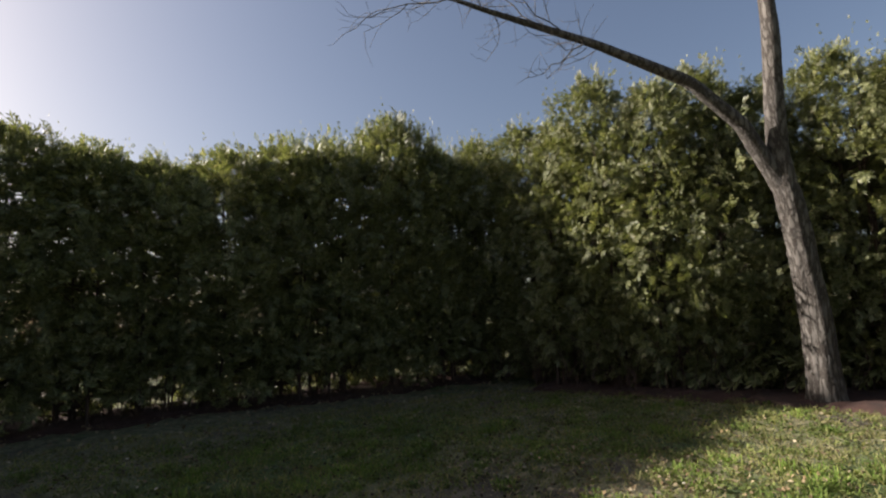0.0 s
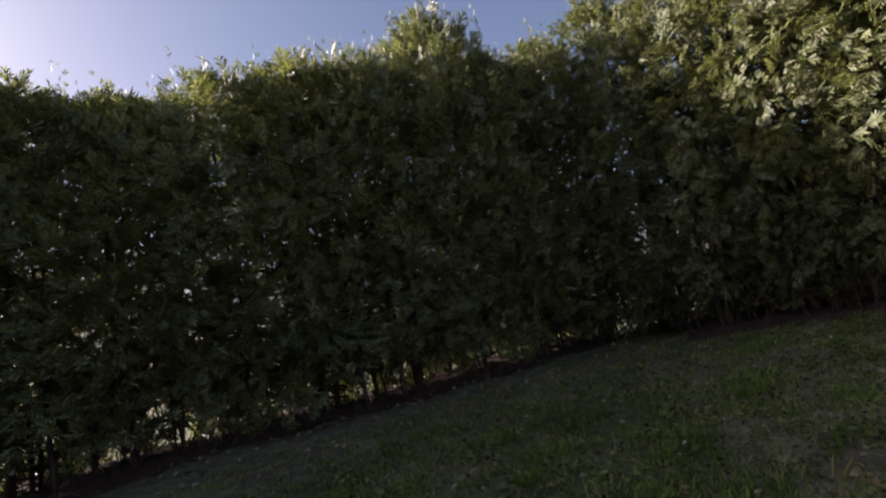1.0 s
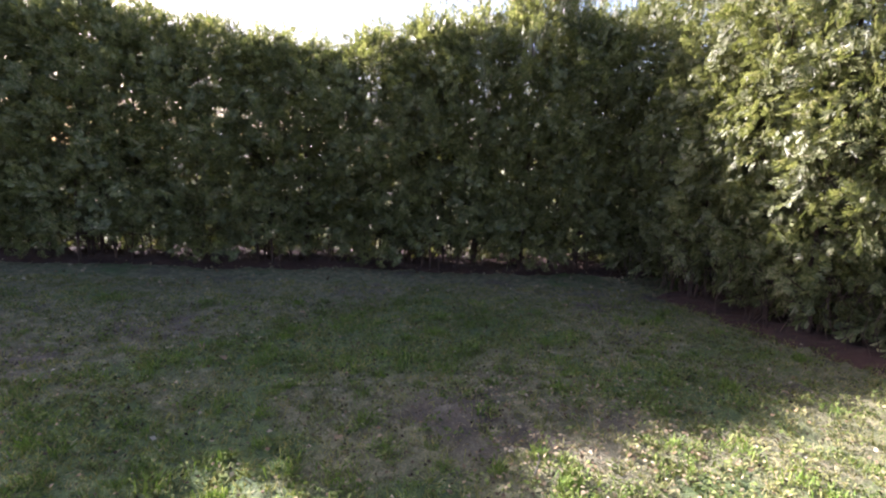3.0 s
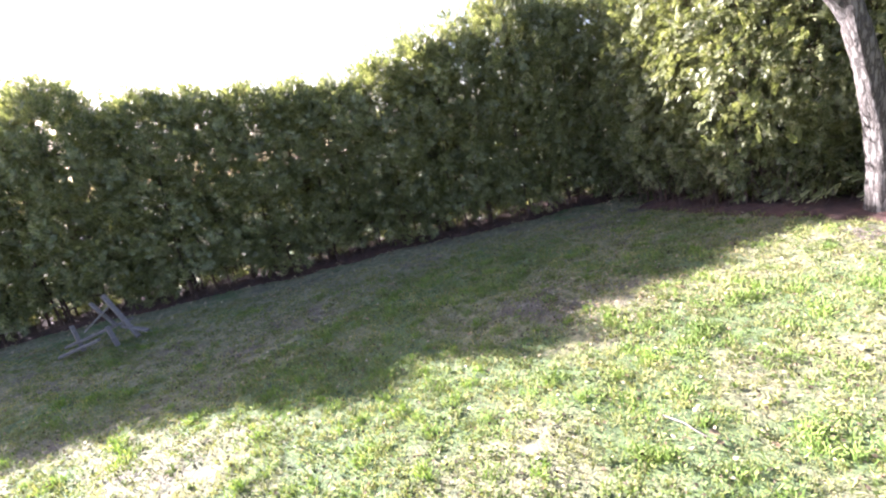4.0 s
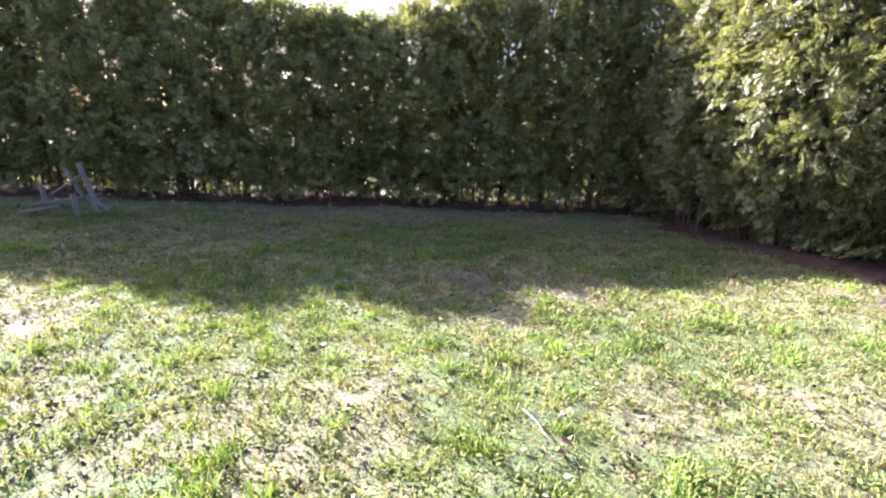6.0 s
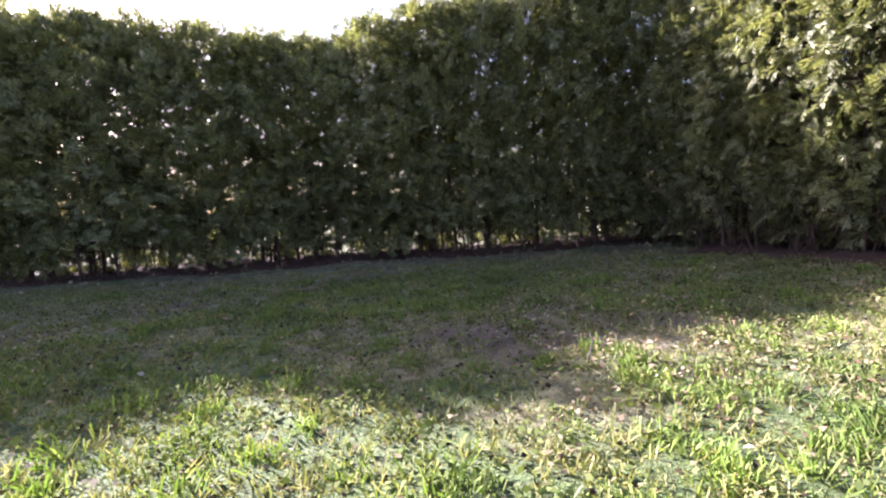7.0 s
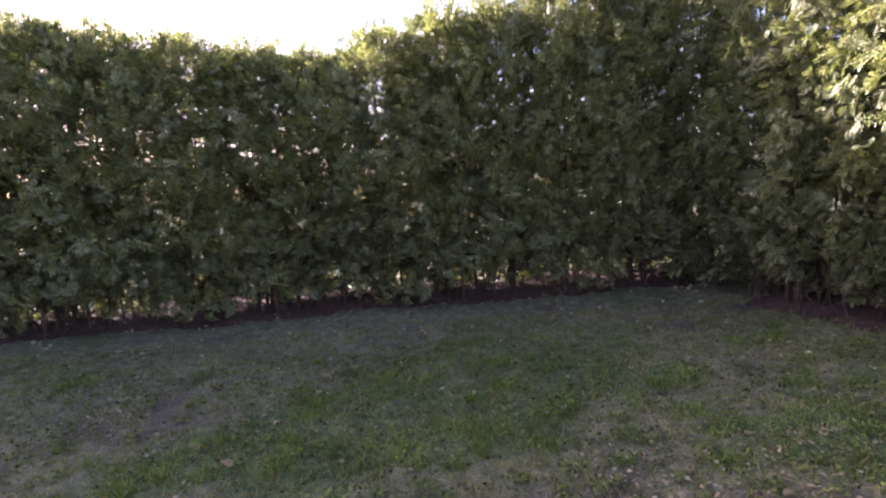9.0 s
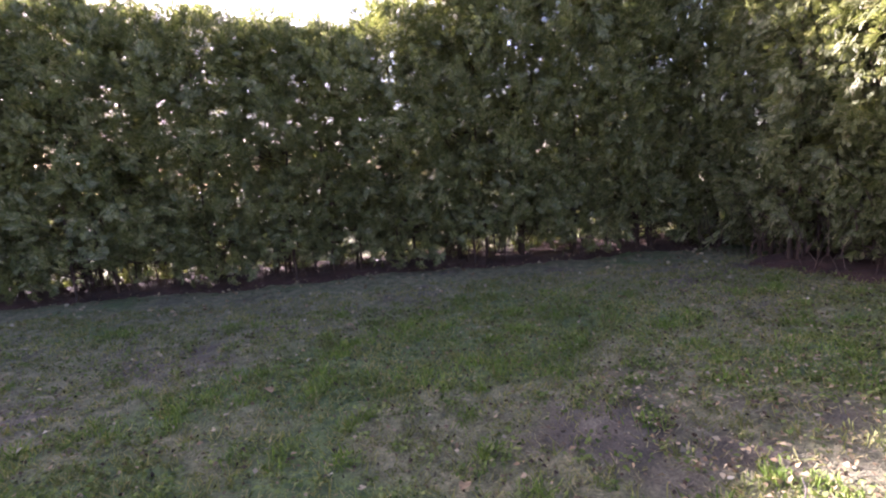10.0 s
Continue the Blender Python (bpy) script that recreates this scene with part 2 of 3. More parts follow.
    # lie in one plane as a frond
    plate = np.repeat(rng.normal(0, 1, (sprays // 8, 3)), 8, 0) + out * 0.6
    across = unit(np.cross(y, plate))
    o = o + (y * rng.uniform(-0.9, 1.1, (sprays, 1)) + across * rng.normal(0, 0.5, (sprays, 1)) + rng.normal(0, 0.12, (sprays, 3))) * (size * bunch)[:, None]
    y = y + across * rng.normal(0, 0.4, (sprays, 1)) + rng.normal(0, 0.16, (sprays, 3))
    face = plate + rng.normal(0, 0.3, (sprays, 3))
    s = size * bunch * rng.uniform(0.75, 1.2, sprays)
    # upright leaders that break the top
    tips = 16
    lx, ly = rng.uniform(-0.75, 0.75, tips) * half_w, rng.uniform(-0.7, 0.7, tips) * half_d
    reach = rng.uniform(0.0, 0.3, tips)
    k = np.repeat(np.arange(tips), 9)
    step = np.tile(np.linspace(0, 1, 9), tips)
    lo = np.stack([lx[k] + rng.normal(0, 0.025, len(k)), ly[k] + rng.normal(0, 0.025, len(k)), height * 0.86 + step * (height * 0.12 + reach[k])], 1)
    o = np.concatenate([o, lo])
    y = np.concatenate([y, np.stack([rng.normal(0, 0.4, len(k)), rng.normal(0, 0.4, len(k)), np.ones(len(k))], 1)])
    face = np.concatenate([face, rng.normal(0, 1, (len(k), 3))])
    s = np.concatenate([s, size * (1.05 - 0.5 * step)])
    pick = rng.integers(0, 5, len(o))
    v = np.concatenate([scatter(SPRAYS[q], o[pick == q], y[pick == q], face[pick == q], s[pick == q])[0] for q in range(5)])
    f = np.arange(len(v), dtype=np.int32).reshape(-1, 3)
    mesh_object("crown", v, f, mat, root)
    return root


def bare_tree(name, seed, height, spread, radius):
    """A leafless tree: trunk, limbs and fine twigs."""
    rng = np.random.default_rng(seed)
    root = new(name)
    levels = {0: [], 1: [], 2: []}

    def grow(p, d, length, r, depth):
        pts, rad = [p], [r]
        for i in range(5):
            d = unit(d + rng.normal(0, 0.13, 3) + np.array((0, 0, 0.05)))
            p = p + d * length / 5
            pts.append(p)
            rad.append(r * (1 - 0.13 * (i + 1)))
        levels[0 if depth == 0 else 1 if depth < 3 else 2].append(tube(pts, rad, 8 if depth == 0 else 5 if depth < 3 else 3, rng))
        if depth == 4:
            return
        for i in range((6, 4, 4, 5)[depth]):
            k = rng.integers(2, 6)
            axis = unit(rng.normal(0, 1, 3) * np.array((1, 1, 0.5)))
            grow(pts[k], unit(d + axis * spread), length * rng.uniform(0.5, 0.75), rad[k] * 0.62, depth + 1)

    grow(np.array((0.0, 0.0, -0.1)), np.array((0.0, 0.0, 1.0)), height * 0.42, radius, 0)
    tubes_mesh("trunk", levels[0], BARK, root)
    tagged(tubes_mesh("crown", levels[1] + levels[2], BARK, root), kind="stuff")
    return root


# ---- ground ----
def spaced(lo, hi, step, far):
    inner = np.arange(lo, hi + step / 2, step)
    outer = step * 1.35 ** np.arange(1, 40)
    outer = np.cumsum(outer)
    outer = outer[outer < far]
    return np.concatenate([lo - outer[::-1], inner, hi + outer])


def lawn_height(x, y):
    return 0.02 * np.sin(1.7 * x + 0.6 * y) * np.sin(1.3 * y - 0.4 * x) + 0.012 * np.sin(5.1 * x + 1.0) * np.sin(4.3 * y)


LATTICE = np.random.default_rng(77).random((64, 64))


def drifts(x, y, scale):
    """Smooth noise from 0 to 1, one wave a scale."""
    u, v = np.asarray(x) / scale + 200.0, np.asarray(y) / scale + 200.0
    i, j = np.floor(u).astype(int), np.floor(v).astype(int)
    a, b = u - i, v - j
    a, b = a * a * (3 - 2 * a), b * b * (3 - 2 * b)
    g = lambda p, q: LATTICE[p % 64, q % 64]
    return (g(i, j) * (1 - a) + g(i + 1, j) * a) * (1 - b) + (g(i, j + 1) * (1 - a) + g(i + 1, j + 1) * a) * b


BARE = ((0.75, 3.9, 0.7, 0.75), (1.7, 3.55, 0.55, 0.55), (1.25, 0.75, 0.45, 0.5), (-1.4, 5.6, 0.7, 0.4), (2.6, 6.3, 0.8, 0.4), (-0.4, 1.2, 0.4, 0.4), (0.88, 0.27, 0.25, 0.8))
LUSH = ((-1.3, 3.3, 1.1, 0.35), (-0.6, 2.1, 1.0, 0.4), (0.9, 1.6, 0.9, 0.3), (1.8, 2.4, 0.7, 0.3), (-0.15, 5.25, 0.85, 0.9), (0.55, 5.3, 0.5, 0.6), (-1.3, 4.9, 0.6, 0.5), (0.35, 3.15, 0.22, 0.9), (0.02, 3.05, 0.18, 0.9), (0.7, 3.2, 0.16, 0.8), (-0.45, 3.6, 0.2, 0.7), (2.3, 4.3, 0.45, 0.6), (0.1, 5.3, 0.7, 0.5), (-1.3, 3.0, 0.7, 0.4), (3.0, 2.6, 0.9, 0.4), (0.9, 2.2, 0.5, 0.3))


def greenness(x, y):
    """How well the grass grows there: 0 bare soil, 1 lush."""
    m = 0.55 + 0.65 * (drifts(x, y, 0.9) - 0.5) + 0.5 * (drifts(x + 31, y - 17, 0.37) - 0.5) + 0.35 * (drifts(x - 9, y + 5, 0.15) - 0.5)
    for cx, cy, r, k in BARE:
        m = m - k * 0.6 * np.exp(-((x - cx) ** 2 + (y - cy) ** 2) / r ** 2)
    for cx, cy, r, k in LUSH:
        m = m + k * 0.6 * np.exp(-((x - cx) ** 2 + (y - cy) ** 2) / r ** 2)
    return np.clip(m, 0, 1)


gx, gy = spaced(-8, 6, 0.07, 700), spaced(-3, 10, 0.07, 700)
X, Y = np.meshgrid(gx, gy)
rng = np.random.default_rng(5)
fade = np.clip(1 - np.maximum(np.abs(X) - 12, 0) / 8, 0, 1) * np.clip(1 - np.maximum(np.abs(Y) - 14, 0) / 8, 0, 1)
Z = lawn_height(X, Y) * fade + rng.normal(0, 0.007, X.shape) * fade
idx = np.arange(X.size).reshape(X.shape)
quads = np.stack([idx[:-1, :-1], idx[:-1, 1:], idx[1:, 1:], idx[1:, :-1]], -1).reshape(-1, 4)
ground = mesh_object("ground", np.stack([X, Y, Z], -1).reshape(-1, 3), quads, LAWN, None, True)
grown = ground.data.attributes.new("grown", "FLOAT", "POINT")
grown.data.foreach_set("value", greenness(X, Y).astype(np.float32).ravel())
tagged(ground, "patchy spring lawn of dry and green grass over bare soil", "lawn", kind="structure")


def bed(name, line, width, label):
    """A low strip of litter with a ragged edge along a line of points."""
    rng = np.random.default_rng(len(label))
    line = np.array(line, float)
    n = 60
    t = np.linspace(0, len(line) - 1, n)
    px, py = np.interp(t, range(len(line)), line[:, 0]), np.interp(t, range(len(line)), line[:, 1])
    tang = unit(np.stack([np.gradient(px), np.gradient(py)], 1))
    cross = np.stack([-tang[:, 1], tang[:, 0]], 1)
    cols = np.linspace(-1, 1, 13)
    v = np.zeros((n, 13, 3))
    for j, c in enumerate(cols):
        w = width * c + rng.normal(0, 0.05, n)
        v[:, j, 0], v[:, j, 1] = px + cross[:, 0] * w, py + cross[:, 1] * w
        v[:, j, 2] = lawn_height(v[:, j, 0], v[:, j, 1]) + (0.055 * (1 - c ** 4) - 0.03 * abs(c) ** 8 + 0.012) + rng.normal(0, 0.008, n)
    i = np.arange(n * 13).reshape(n, 13)
    q = np.stack([i[:-1, :-1], i[1:, :-1], i[1:, 1:], i[:-1, 1:]], -1).reshape(-1, 4)
    return tagged(mesh_object(name, v.reshape(-1, 3), q, MULCH, None, True), label, "garden bed", kind="structure")


bed("garden_bed_back", ((-12, 9.2), (4.6, 9.2)), 0.86, "reddish brown cedar litter under the back hedge")
# real litter, but its wide dark strip also stands in for hedge shade
bed("garden_bed_side", ((4.75, 7.4), (4.95, 5.9), (5.45, 4.8), (5.85, 3.6), (6.1, 0.2)), 0.92, "dark brown cedar litter under the side hedge")

# ---- hedges ----
BACK = [cedar("cedar_tree", 11 + i, h, 0.74, 0.8, f, 8200, 0.112, CEDAR, 0.74, 0.4, 150, 0.92, (0.2, 0.2)) for i, (h, f) in enumerate(((3.45, 0.2), (3.55, 0.42), (3.35, 0.3)))]
# REAR is an added row behind the hedge that blocks light through its gaps
REAR = [cedar("cedar_tree", 21, 3.3, 0.8, 0.6, 0.0, 1500, 0.15, CEDAR, 1.0, 0.25, 90, 1.55)]
SIDE = [cedar("cedar_tree", 31 + i, h, 0.74, 0.86, 0.3, 9200, 0.094, CEDAR, 0.42, 0.5, 110, 0.92, (0.15, 0.17), 0.55) for i, h in enumerate((3.75, 3.6))]
rng = random.Random(3)


def plant(kinds, spots, label, group):
    for n, (x, y, turn, grow) in enumerate(spots):
        src = kinds[n % len(kinds)]
        m = Matrix.Translation((x, y, 0)) @ Matrix.Rotation(radians(turn), 4, "Z") @ Matrix.Diagonal((rng.uniform(0.95, 1.08), rng.uniform(0.95, 1.08), grow, 1))
        if n < len(kinds):
            src.matrix_basis = m
            ob = src
        else:
            ob = copy_thing(src, m)
        tagged(ob, label, "cedar tree", group)


def crest(x):
    return float(np.interp(x, (-12, -7.2, -6, -5, -4, -3, -1.5, -0.5, 0.7, 2, 4), (1.06, 1.07, 1.06, 0.99, 0.92, 0.885, 0.87, 0.88, 0.98, 1.08, 1.1)))


plant(BACK, [(x, 8.78 + rng.uniform(-0.1, 0.1), rng.choice((0, 180)) + rng.uniform(-15, 15), crest(x) * rng.uniform(0.93, 1.07)) for x in (-9.6 + 0.8 * i + rng.uniform(-0.12, 0.12) for i in range(18))],
      "dark green cedar of a tall clipped hedge, bare at the foot", "cedars of the back hedge")
plant(REAR, [(-9.4 + 1.0 * i, 9.7, rng.choice((0, 180)) + rng.uniform(-15, 15), 1.06 * crest(-9.4 + 1.0 * i)) for i in range(15)],
      "thin cedar added behind the tall hedge to stop light through its gaps", "cedars of the back hedge")
side_spots = [(4.35, 7.65), (4.4, 6.9), (4.45, 6.15), (4.75, 5.45), (5.25, 5.1), (5.9, 4.75), (6.35, 4.05), (6.5, 3.3), (6.55, 2.5), (6.6, 1.6), (6.6, 0.7)]
plant(SIDE, [(x, y, 90 + rng.choice((0, 180)) + rng.uniform(-12, 12), 1.08 - 0.02 * i if i < 5 else 1.0) for i, (x, y) in enumerate(side_spots)],
      "sunlit yellow-green cedar of a tall side hedge", "cedars of the side hedge")

# unseen backing row, added to block light from behind so the foot stays dark
REAR_SIDE = [cedar("cedar_tree", 41, 3.4, 0.75, 0.7, 0.0, 1300, 0.24, CEDAR, 0.95, 0.2, 90, 1.5)]
plant(REAR_SIDE, [(x + 1.05, y - 0.2, 90 + rng.uniform(-15, 15), 0.95) for x, y in [(3.6, 8.9)] + side_spots], "thin cedar added behind the side hedge to keep light from its foot", "cedars of the side hedge")

# ---- the leaning tree before the side hedge ----
rng = np.random.default_rng(8)


def flaky(points, radii, sides, rings, depth):
    """A tube with long furrows and plates of bark."""
    points, radii = np.asarray(points, float), np.asarray(radii, float)
    u, t = np.linspace(0, 1, len(points)), np.linspace(0, 1, rings)
    line = np.stack([np.interp(t, u, points[:, c]) for c in range(3)], 1)
    line[1:-1] = (line[:-2] + line[1:-1] * 2 + line[2:]) / 4
    rad = np.interp(t, u, radii)
    coarse = rng.uniform(-1, 1, (max(rings // 7, 3), sides))
    rough = np.stack([np.interp(t, np.linspace(0, 1, len(coarse)), coarse[:, k]) for k in range(sides)], 1)
    rough = np.sign(rough) * np.abs(rough) ** 0.6 + rng.normal(0, 0.25, rough.shape)
    v, f = tube(line, rad, sides, rng)
    v = np.array(v)
    for i in range(rings):
        ring = v[i * sides:(i + 1) * sides]
        v[i * sides:(i + 1) * sides] = line[i] + (ring - line[i]) * (1 + depth * rough[i])[:, None]
    return list(v), f


tree = tagged(new("forked_tree"), "leaning leafless tree with flaky grey bark and a fork", "tree")
tree.location = (5.23, 4.1, 0)
tree.scale = (1.07, 1.07, 1.05)
tubes_mesh("trunk", [flaky([(0, 0, -0.1), (-0.01, 0, 0.08), (-0.04, -0.02, 0.5), (-0.11, -0.04, 1.05), (-0.25, -0.07, 1.6), (-0.42, -0.1, 2.05), (-0.5, -0.1, 2.3)],
                           (0.23, 0.165, 0.138, 0.13, 0.12, 0.115, 0.075), 44, 70, 0.06)], BARK, tree)
tubes_mesh("limb", [flaky([(-0.38, -0.1, 1.95), (-0.55, -0.05, 2.3), (-0.9, 0.0, 2.75), (-1.4, 0.15, 3.15), (-2.2, 0.55, 3.55), (-3.1, 1.0, 3.9), (-3.8, 1.4, 4.25)], (0.085, 0.08, 0.07, 0.055, 0.038, 0.024, 0.01), 24, 70, 0.06)], BARK, tree)
twigs = []


def twiggy(p, d, length, r, depth):
    """Fine bare twigs that droop a little and fork."""
    pts = [p]
    for i in range(5):
        d = unit(d + rng.normal(0, 0.2, 3) + np.array((0, 0, 0.02)))
        pts.append(pts[-1] + d * length / 5)
    twigs.append(tube(pts, np.linspace(r, r * 0.45, 6), 4, rng))
    if depth:
        for k in (1, 2, 3, 4, 5):
            twiggy(pts[k], unit(d + rng.normal(0, 0.75, 3)), length * rng.uniform(0.45, 0.7), r * 0.55, depth - 1)


for k in range(9):
    at = np.array((-2.0, 0.45, 3.5)) * (1 - k / 8) + np.array((-3.8, 1.4, 4.25)) * (k / 8)
    twiggy(at, unit(np.array((-1.0, 0.35, 0.1)) + rng.normal(0, 0.4, 3)), 0.75, 0.008, 2)
tagged(tubes_mesh("twigs", twigs, BARK, tree), kind="stuff")
tubes_mesh("limb", [flaky([(-0.4, -0.1, 2.0), (-0.54, -0.12, 2.5), (-0.66, -0.2, 2.95), (-0.76, -0.3, 3.6), (-0.75, -0.3, 4.6), (-0.5, -0.2, 5.8)], (0.1, 0.095, 0.085, 0.075, 0.05, 0.015), 24, 60, 0.06)], BARK, tree)

# ---- bare trees beyond the hedge ----
far_tree = tagged(bare_tree("bare_tree", 4, 11.0, 0.75, 0.2), "leafless tree with fine twigs beyond the hedge", "tree", "bare trees beyond the hedge")
far_tree.matrix_basis = pose(-11.5, 15.0, 0, 0, 0, 130) @ Matrix.Diagonal((0.75, 0.75, 0.75, 1))
copy_thing(far_tree, pose(-14.5, 13.0, 0, 0, 0, 250) @ Matrix.Diagonal((0.8, 0.8, 0.8, 1)))

# ---- weathered boards at the foot of the hedge ----
pile = tagged(new("timber_trestle"), "broken grey weathered wooden trestle lying under the hedge", "wooden trestle")
pile.location = (-4.7, 6.7, 0.02)
pile.scale = (0.86, 0.86, 0.95)


def board(a, b, w, d):
    bm = bmesh.new()
    a, b = Vector(a), Vector(b)
    bmesh.ops.create_cube(bm, size=1.0)
    bmesh.ops.scale(bm, vec=((b - a).length, w, d), verts=bm.verts)
    bmesh.ops.bevel(bm, geom=bm.edges[:], offset=0.005, segments=1, affect="EDGES")
    bmesh.ops.transform(bm, matrix=Matrix.Translation((a + b) / 2) @ (b - a).to_track_quat("X", "Z").to_matrix().to_4x4(), verts=bm.verts)
    part("board", bm, WOOD, pile)


for a, b, w, d in (((-0.75, 0.0, 0.12), (0.35, 0.12, 0.3), 0.09, 0.04), ((0.45, -0.1, 0.04), (0.02, 0.12, 0.75), 0.08, 0.04), ((-0.35, -0.05, 0.3), (0.1, 0.05, 0.58), 0.07, 0.03),
                   ((-0.2, 0.1, 0.68), (0.12, 0.02, 0.25), 0.07, 0.035), ((-0.8, -0.15, 0.03), (-0.1, -0.2, 0.16), 0.1, 0.04), ((0.05, -0.15, 0.32), (0.14, -0.2, 0.0), 0.08, 0.04),
                   ((0.2, 0.0, 0.24), (0.62, -0.1, 0.1), 0.08, 0.035), ((-0.5, 0.0, 0.0), (-0.58, 0.06, 0.42), 0.07, 0.035)):
    board(a, b, w, d)

# ---- grass, weeds and litter ----
BLADE = np.array([(-0.5, 0, 0), (0.5, 0, 0), (0.1, 0.85, 0.18), (-0.04, 1, 0.3)])


def blades(name, x, y, length, width, lean, mat, label, seed):
    rng = np.random.default_rng(seed)
    n = len(x)
    o = np.stack([x, y, lawn_height(x, y) - 0.004], 1)
    up = np.stack([rng.normal(0, lean, n), rng.normal(0, lean, n), np.ones(n)], 1)
    t = BLADE.copy()
    v, f = scatter(t * (1, 1, 1), o, up, rng.normal(0, 1, (n, 3)) * (1, 1, 0.2), np.ones(n))
    v = v.reshape(n, 4, 3)
    axis = unit(up)
    side = unit(np.cross(axis, rng.normal(0, 1, (n, 3))))
    front = np.cross(side, axis)
    v = o[:, None] + (length[:, None, None] * (t[None, :, 1:2] * axis[:, None] + t[None, :, 2:] * front[:, None]) + width[:, None, None] * t[None, :, :1] * side[:, None])
    return tagged(mesh_object(name, v.reshape(-1, 3), f, mat), label, "grass", kind="stuff")


def thinning(x, y):
    """The mown grass thins out away from the middle of the garden."""
    return np.clip((x + 8.5 + drifts(x, y, 0.8)) / 3.5, 0, 1) * np.clip((y + 4.2 + drifts(y, x, 0.8)) / 3.2, 0, 1)


rng = np.random.default_rng(21)
n, k = 36000, 9
cx, cy = rng.uniform(-8.5, 4.9, n), -4.2 + 11.8 * rng.random(n)
keep = rng.random(n) < (0.16 + 1.2 * greenness(cx, cy)) * thinning(cx, cy)
cx, cy = cx[keep], cy[keep]
tall = rng.uniform(0.5, 1.3, len(cx))
x = (cx[:, None] + rng.normal(0, 0.028, (len(cx), k))).ravel()
y = (cy[:, None] + rng.normal(0, 0.028, (len(cx), k))).ravel()
blades("grass", x, y, (tall[:, None] * rng.uniform(0.025, 0.06, (len(cx), k))).ravel(), rng.uniform(0.005, 0.01, len(x)), 0.8, GRASS, "short patchy lawn grass, green and straw coloured", 1)
cx, cy = rng.uniform(-4.6, 4.3, 1400), rng.uniform(-1.3, 6.8, 1400)
keep = rng.random(1400) < greenness(cx, cy) ** 2.2 * 1.1
cx, cy, m = cx[keep], cy[keep], 60
wide = rng.uniform(0.025, 0.075, len(cx))
x = (cx[:, None] + wide[:, None] * rng.normal(0, 1, (len(cx), m))).ravel()
y = (cy[:, None] + wide[:, None] * rng.normal(0, 1, (len(cx), m))).ravel()
tall = rng.uniform(0.6, 1.35, len(cx))
blades("grass_tufts", x, y, (tall[:, None] * rng.uniform(0.035, 0.075, (len(cx), m))).ravel(), rng.uniform(0.004, 0.007, len(x)), 0.55, TUFT, "taller bright green tufts of grass in the lawn", 2)

cx, cy = rng.uniform(-2.6, 2.8, 46), rng.uniform(2.2, 4.9, 46)
wide = rng.uniform(0.02, 0.05, len(cx))
x = (cx[:, None] + wide[:, None] * rng.normal(0, 1, (len(cx), 45))).ravel()
y = (cy[:, None] + wide[:, None] * rng.normal(0, 1, (len(cx), 45))).ravel()
blades("grass_clumps", x, y, (rng.uniform(0.7, 1.3, (len(cx), 1)) * rng.uniform(0.035, 0.08, (len(cx), 45))).ravel(), rng.uniform(0.004, 0.007, len(x)), 0.6, TUFT, "tall yellow-green clumps of coarse grass in the lawn", 12)

STRAW = leafy("straw_blades", ((0.0, (0.15, 0.125, 0.072)), (0.5, (0.24, 0.21, 0.125)), (1.0, (0.34, 0.305, 0.19))), 0.15, 0.9, 1.3, 0.15)
x, y = rng.uniform(-8.5, 4.8, 66000), -4.2 + 11.6 * rng.random(66000)
keep = rng.random(66000) < thinning(x, y)
x, y = x[keep], y[keep]
blades("dry_grass", x, y, rng.uniform(0.025, 0.065, len(x)), rng.uniform(0.003, 0.006, len(x)), 2.2, STRAW, "dry straw-coloured grass lying matted on the lawn", 9)

LEAF = np.array([(0, -0.5, 0.0), (-0.36, -0.1, 0.14), (0, 0.55, 0.0), (0.36, -0.1, 0.16)])


def litter(name, n, area, size, label, seed, mat=LITTER, category="dead leaves", tilt=0.45):
    rng = np.random.default_rng(seed)
    x, y = rng.uniform(area[0], area[1], n), rng.uniform(area[2], area[3], n)
    o = np.stack([x, y, lawn_height(x, y) + rng.uniform(0.012, 0.04, n)], 1)
    v, f = scatter(LEAF, o, rng.normal(0, 1, (n, 3)) * (1, 1, 0.3), rng.normal(0, tilt, (n, 3)) + (0, 0, 1), size * rng.uniform(0.5, 1.4, n))
    return tagged(mesh_object(name, v, f, mat), label, category, kind="stuff")


litter("dead_leaves", 5200, (-6.5, 4.6, -1.6, 7.4), 0.028, "small curled brown and pale dead leaves on the lawn", 3)
# dark crumbs: partly soil and leaves, partly small clump shadows put in as colour
LITTER_SHADOW = leafy("litter_and_shadow_flecks", ((0.0, (0.025, 0.018, 0.012)), (0.6, (0.07, 0.05, 0.034)), (1.0, (0.14, 0.1, 0.065))), 0.03, 0.9, 1.2, 0.15)
litter("litter_and_shadow_flecks", 12000, (-4.5, 4.3, -1.6, 6.5), 0.022, "dark crumbs of soil and leaves that also stand in for shadows of grass clumps", 14, LITTER_SHADOW, "leaf litter", 0.7)
litter("leaf_drift", 900, (0.9, 2.5, 2.9, 4.6), 0.024, "drift of brown dead leaves over bare soil", 7)
litter("hedge_litter", 1600, (-9, 4.5, 7.1, 9.3), 0.045, "dead leaves lying under the back hedge", 4)
WEED = leafy("weed_leaves", ((0.0, (0.05, 0.075, 0.02)), (0.5, (0.11, 0.15, 0.04)), (1.0, (0.18, 0.21, 0.075))), 0.25, 0.9, 1.6, 0.2)


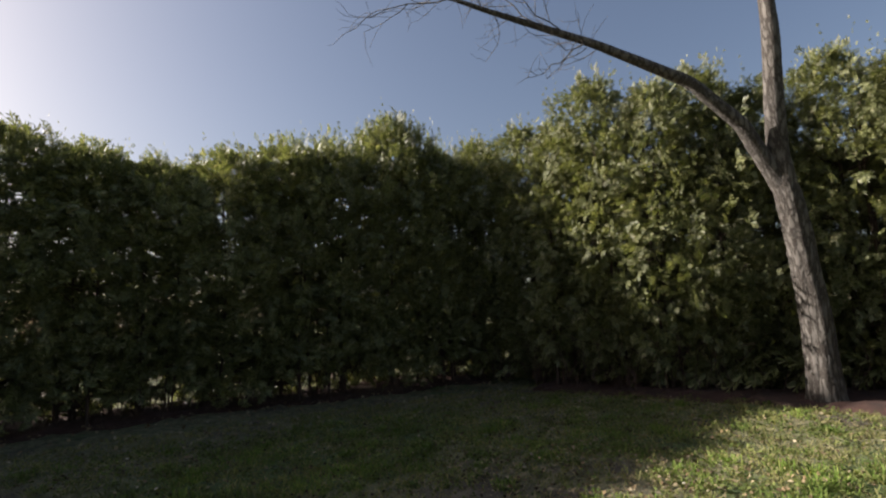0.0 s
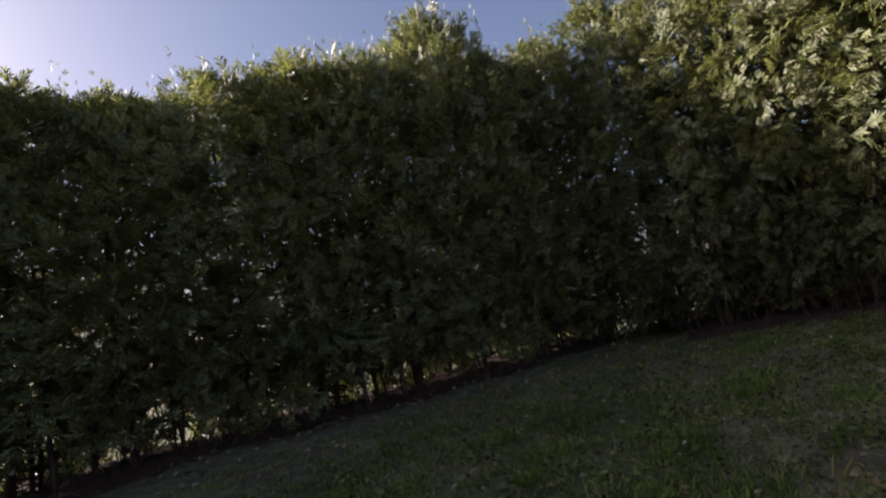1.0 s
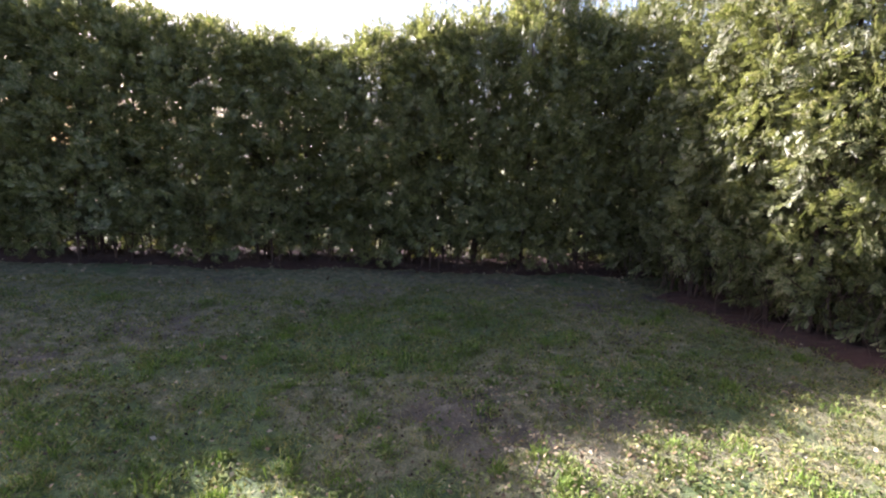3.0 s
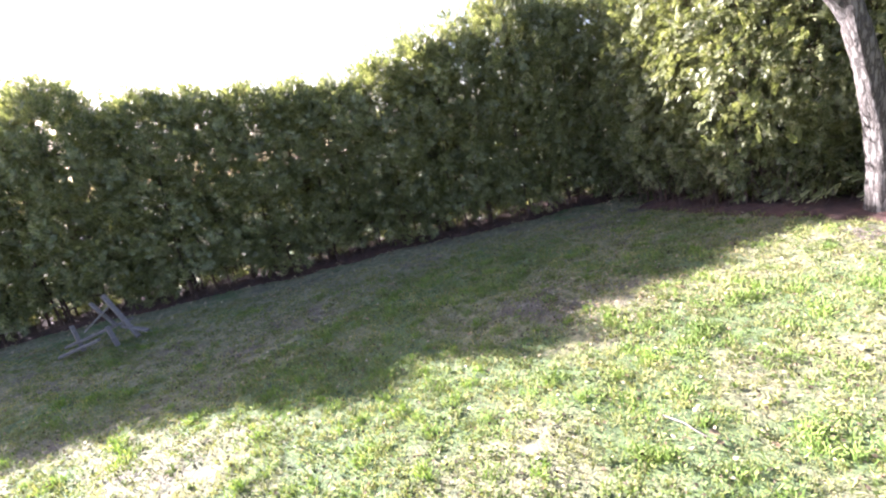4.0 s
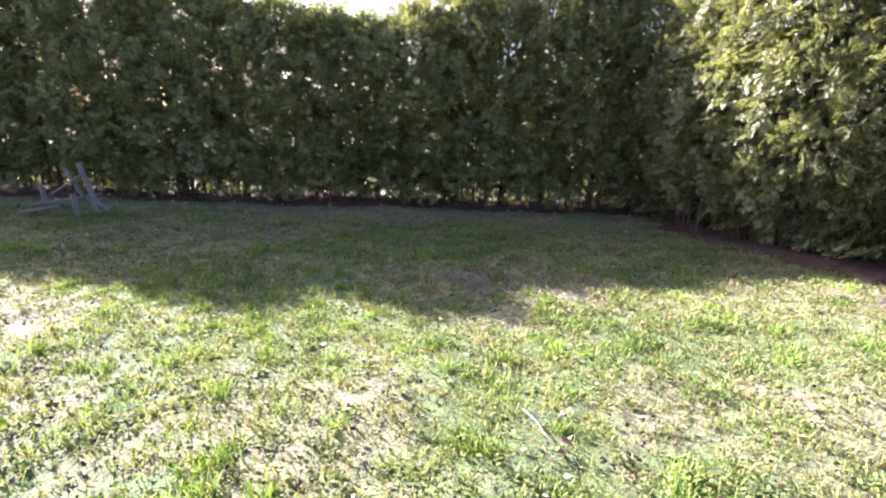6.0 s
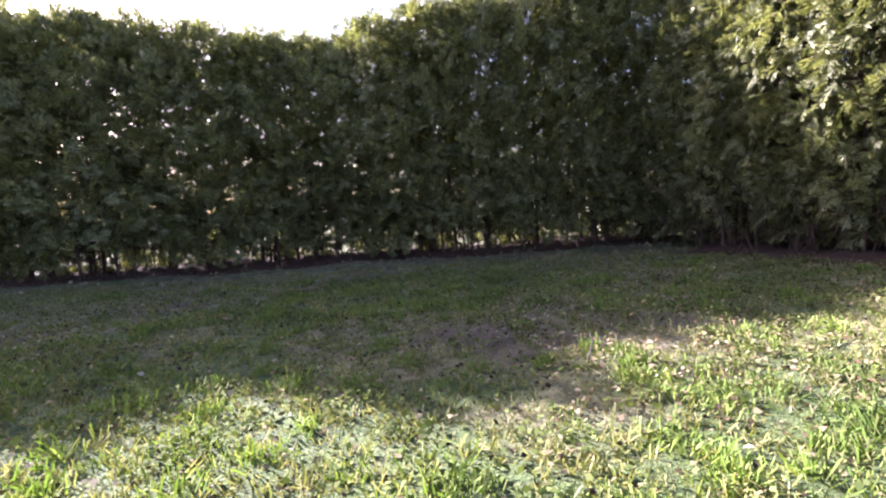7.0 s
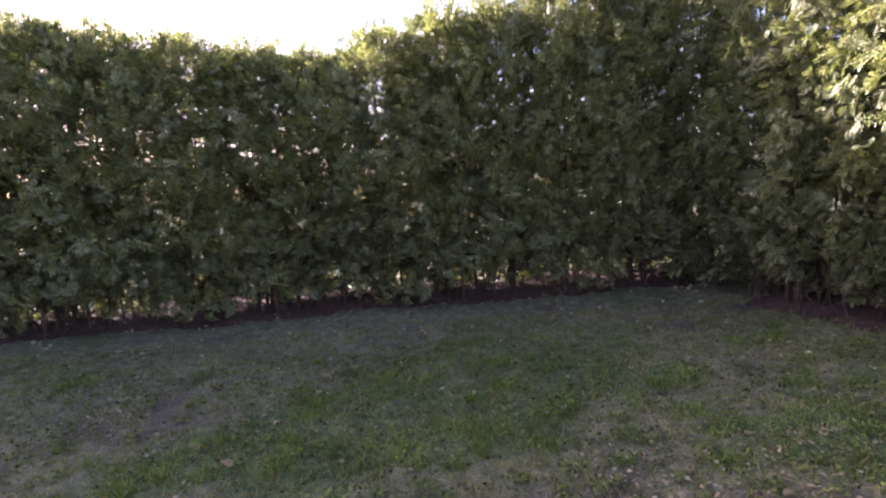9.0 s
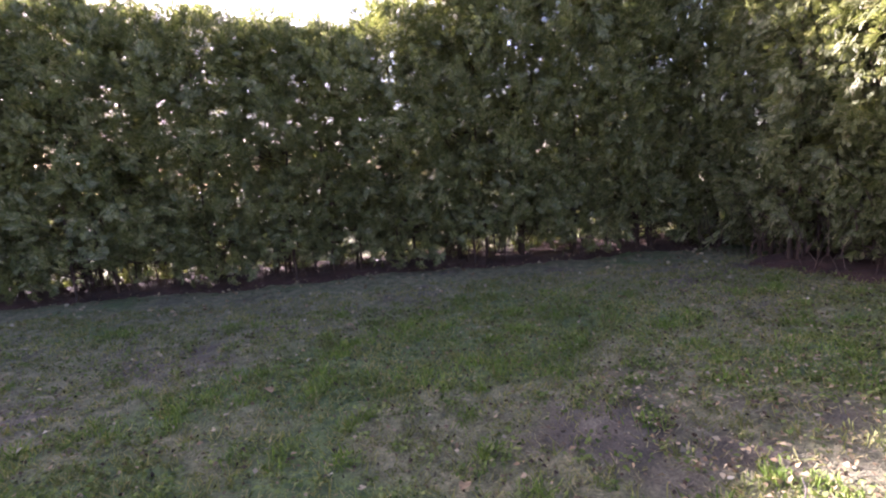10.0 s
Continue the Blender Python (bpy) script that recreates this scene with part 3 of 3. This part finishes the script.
def weeds(clumps, leaves, seed):
    """Low rosettes of small broad leaves, thicker where the lawn is thin."""
    rng = np.random.default_rng(seed)
    cx, cy = rng.uniform(-8.5, 4.8, clumps), -4.2 + 11.0 * rng.random(clumps)
    keep = rng.random(clumps) < thinning(cx, cy)
    cx, cy = cx[keep], cy[keep]
    clumps = len(cx)
    wide = np.repeat(rng.uniform(0.02, 0.065, clumps), leaves)
    x, y = np.repeat(cx, leaves) + wide * rng.normal(0, 1, len(wide)), np.repeat(cy, leaves) + wide * rng.normal(0, 0.9, len(wide))
    o = np.stack([x, y, lawn_height(x, y) + rng.uniform(0.006, 0.02 + 0.6 * wide)], 1)
    v, f = scatter(LEAF, o, rng.normal(0, 1, (len(x), 3)) * (1, 1, 0.4), rng.normal(0, 0.6, (len(x), 3)) + (0, 0, 1), rng.uniform(0.014, 0.032, len(x)))
    return tagged(mesh_object("lawn_weeds", v, f, WEED), "low clumps of small broad-leaved weeds in the lawn", "weeds", kind="stuff")


weeds(5200, 18, 6)

# ---- fallen twigs ----
rng = np.random.default_rng(30)


def twig(points, r, label):
    v, f = tube(points, np.linspace(r, r * 0.4, len(points)), 6, rng, 0.1)
    return tagged(tubes_mesh("twig", [(v, f)], WOOD), label, "twig")


twig([(0.84, 1.7, 0.02), (0.88, 1.55, 0.045), (0.9, 1.45, 0.04), (0.98, 1.28, 0.02)], 0.006, "thin pale fallen twig lying on the grass")
twig([(1.1, 3.3, -0.02), (1.11, 3.29, 0.07), (1.13, 3.3, 0.13), (1.12, 3.31, 0.17)], 0.005, "thin grey twig standing upright in the lawn")


# ---- a pale stone on the bare patch ----
bm = bmesh.new()
bmesh.ops.create_icosphere(bm, subdivisions=3, radius=0.032)
for vert in bm.verts:
    n = noise.noise(vert.co * 28.0)
    vert.co = Vector((vert.co.x * 1.25, vert.co.y * 0.9, vert.co.z * 0.62)) * (1 + 0.3 * n)
STONE = ground_material("pale_stone", ((0.45, 0.43, 0.4), (((0.3, 0.27, 0.24), 25.0, 0.45, 0.7),)), 0.002, 120.0)
stone = part("stone", bm, STONE, None, "", True)
stone.location = (0.88, 0.27, float(lawn_height(0.88, 0.27)) + 0.02)
tagged(stone, "small pale rounded stone lying on bare soil in the lawn", "stone")


# ---- single fallen leaves ----
def fallen_leaf(x, y, size, turn):
    """A dry leaf: pointed oval, folded along its rib and curled at the edge."""
    bm = bmesh.new()
    rib, left, right = [], [], []
    for k in range(7):
        t = k / 6
        w = 0.36 * math.sin(math.pi * t) ** 0.8 + 0.004
        z = 0.1 * math.sin(2.2 * t)
        rib.append(bm.verts.new((0, t - 0.5, z)))
        left.append(bm.verts.new((-w, t - 0.5, z + 0.22 * w + 0.12 * w * math.sin(7 * t))))
        right.append(bm.verts.new((w, t - 0.5, z + 0.5 * w)))
    for k in range(6):
        bm.faces.new((rib[k], rib[k + 1], left[k + 1], left[k]))
        bm.faces.new((rib[k], right[k], right[k + 1], rib[k + 1]))
    ob = part("fallen_leaf", bm, LITTER, None, "", True)
    ob.location, ob.rotation_euler = (x, y, float(lawn_height(x, y)) + 0.022), (0.25 * math.sin(turn), 0.2 * math.cos(turn), turn)
    ob.scale = (size, size, size)
    tagged(ob, "curled pale brown dead leaf lying on the grass", "dead leaf", "fallen leaves on the lawn")


for k, (x, y) in enumerate(((0.0, 6.3), (-0.6, 6.15), (-1.0, 4.87), (0.03, 3.75), (1.74, 5.65), (2.42, 6.15), (1.7, 6.5), (3.39, 4.33), (0.11, 6.5), (1.86, 6.21),
                            (2.36, 6.53), (0.94, 1.32), (1.44, 1.25), (2.34, 1.8), (0.97, 1.4), (3.08, 1.78), (0.9, 0.25), (-1.26, 5.12), (-0.32, 6.51), (-2.1, 5.9))):
    fallen_leaf(x, y, 0.06 + 0.035 * math.sin(k * 2.3) ** 2, k * 1.9)
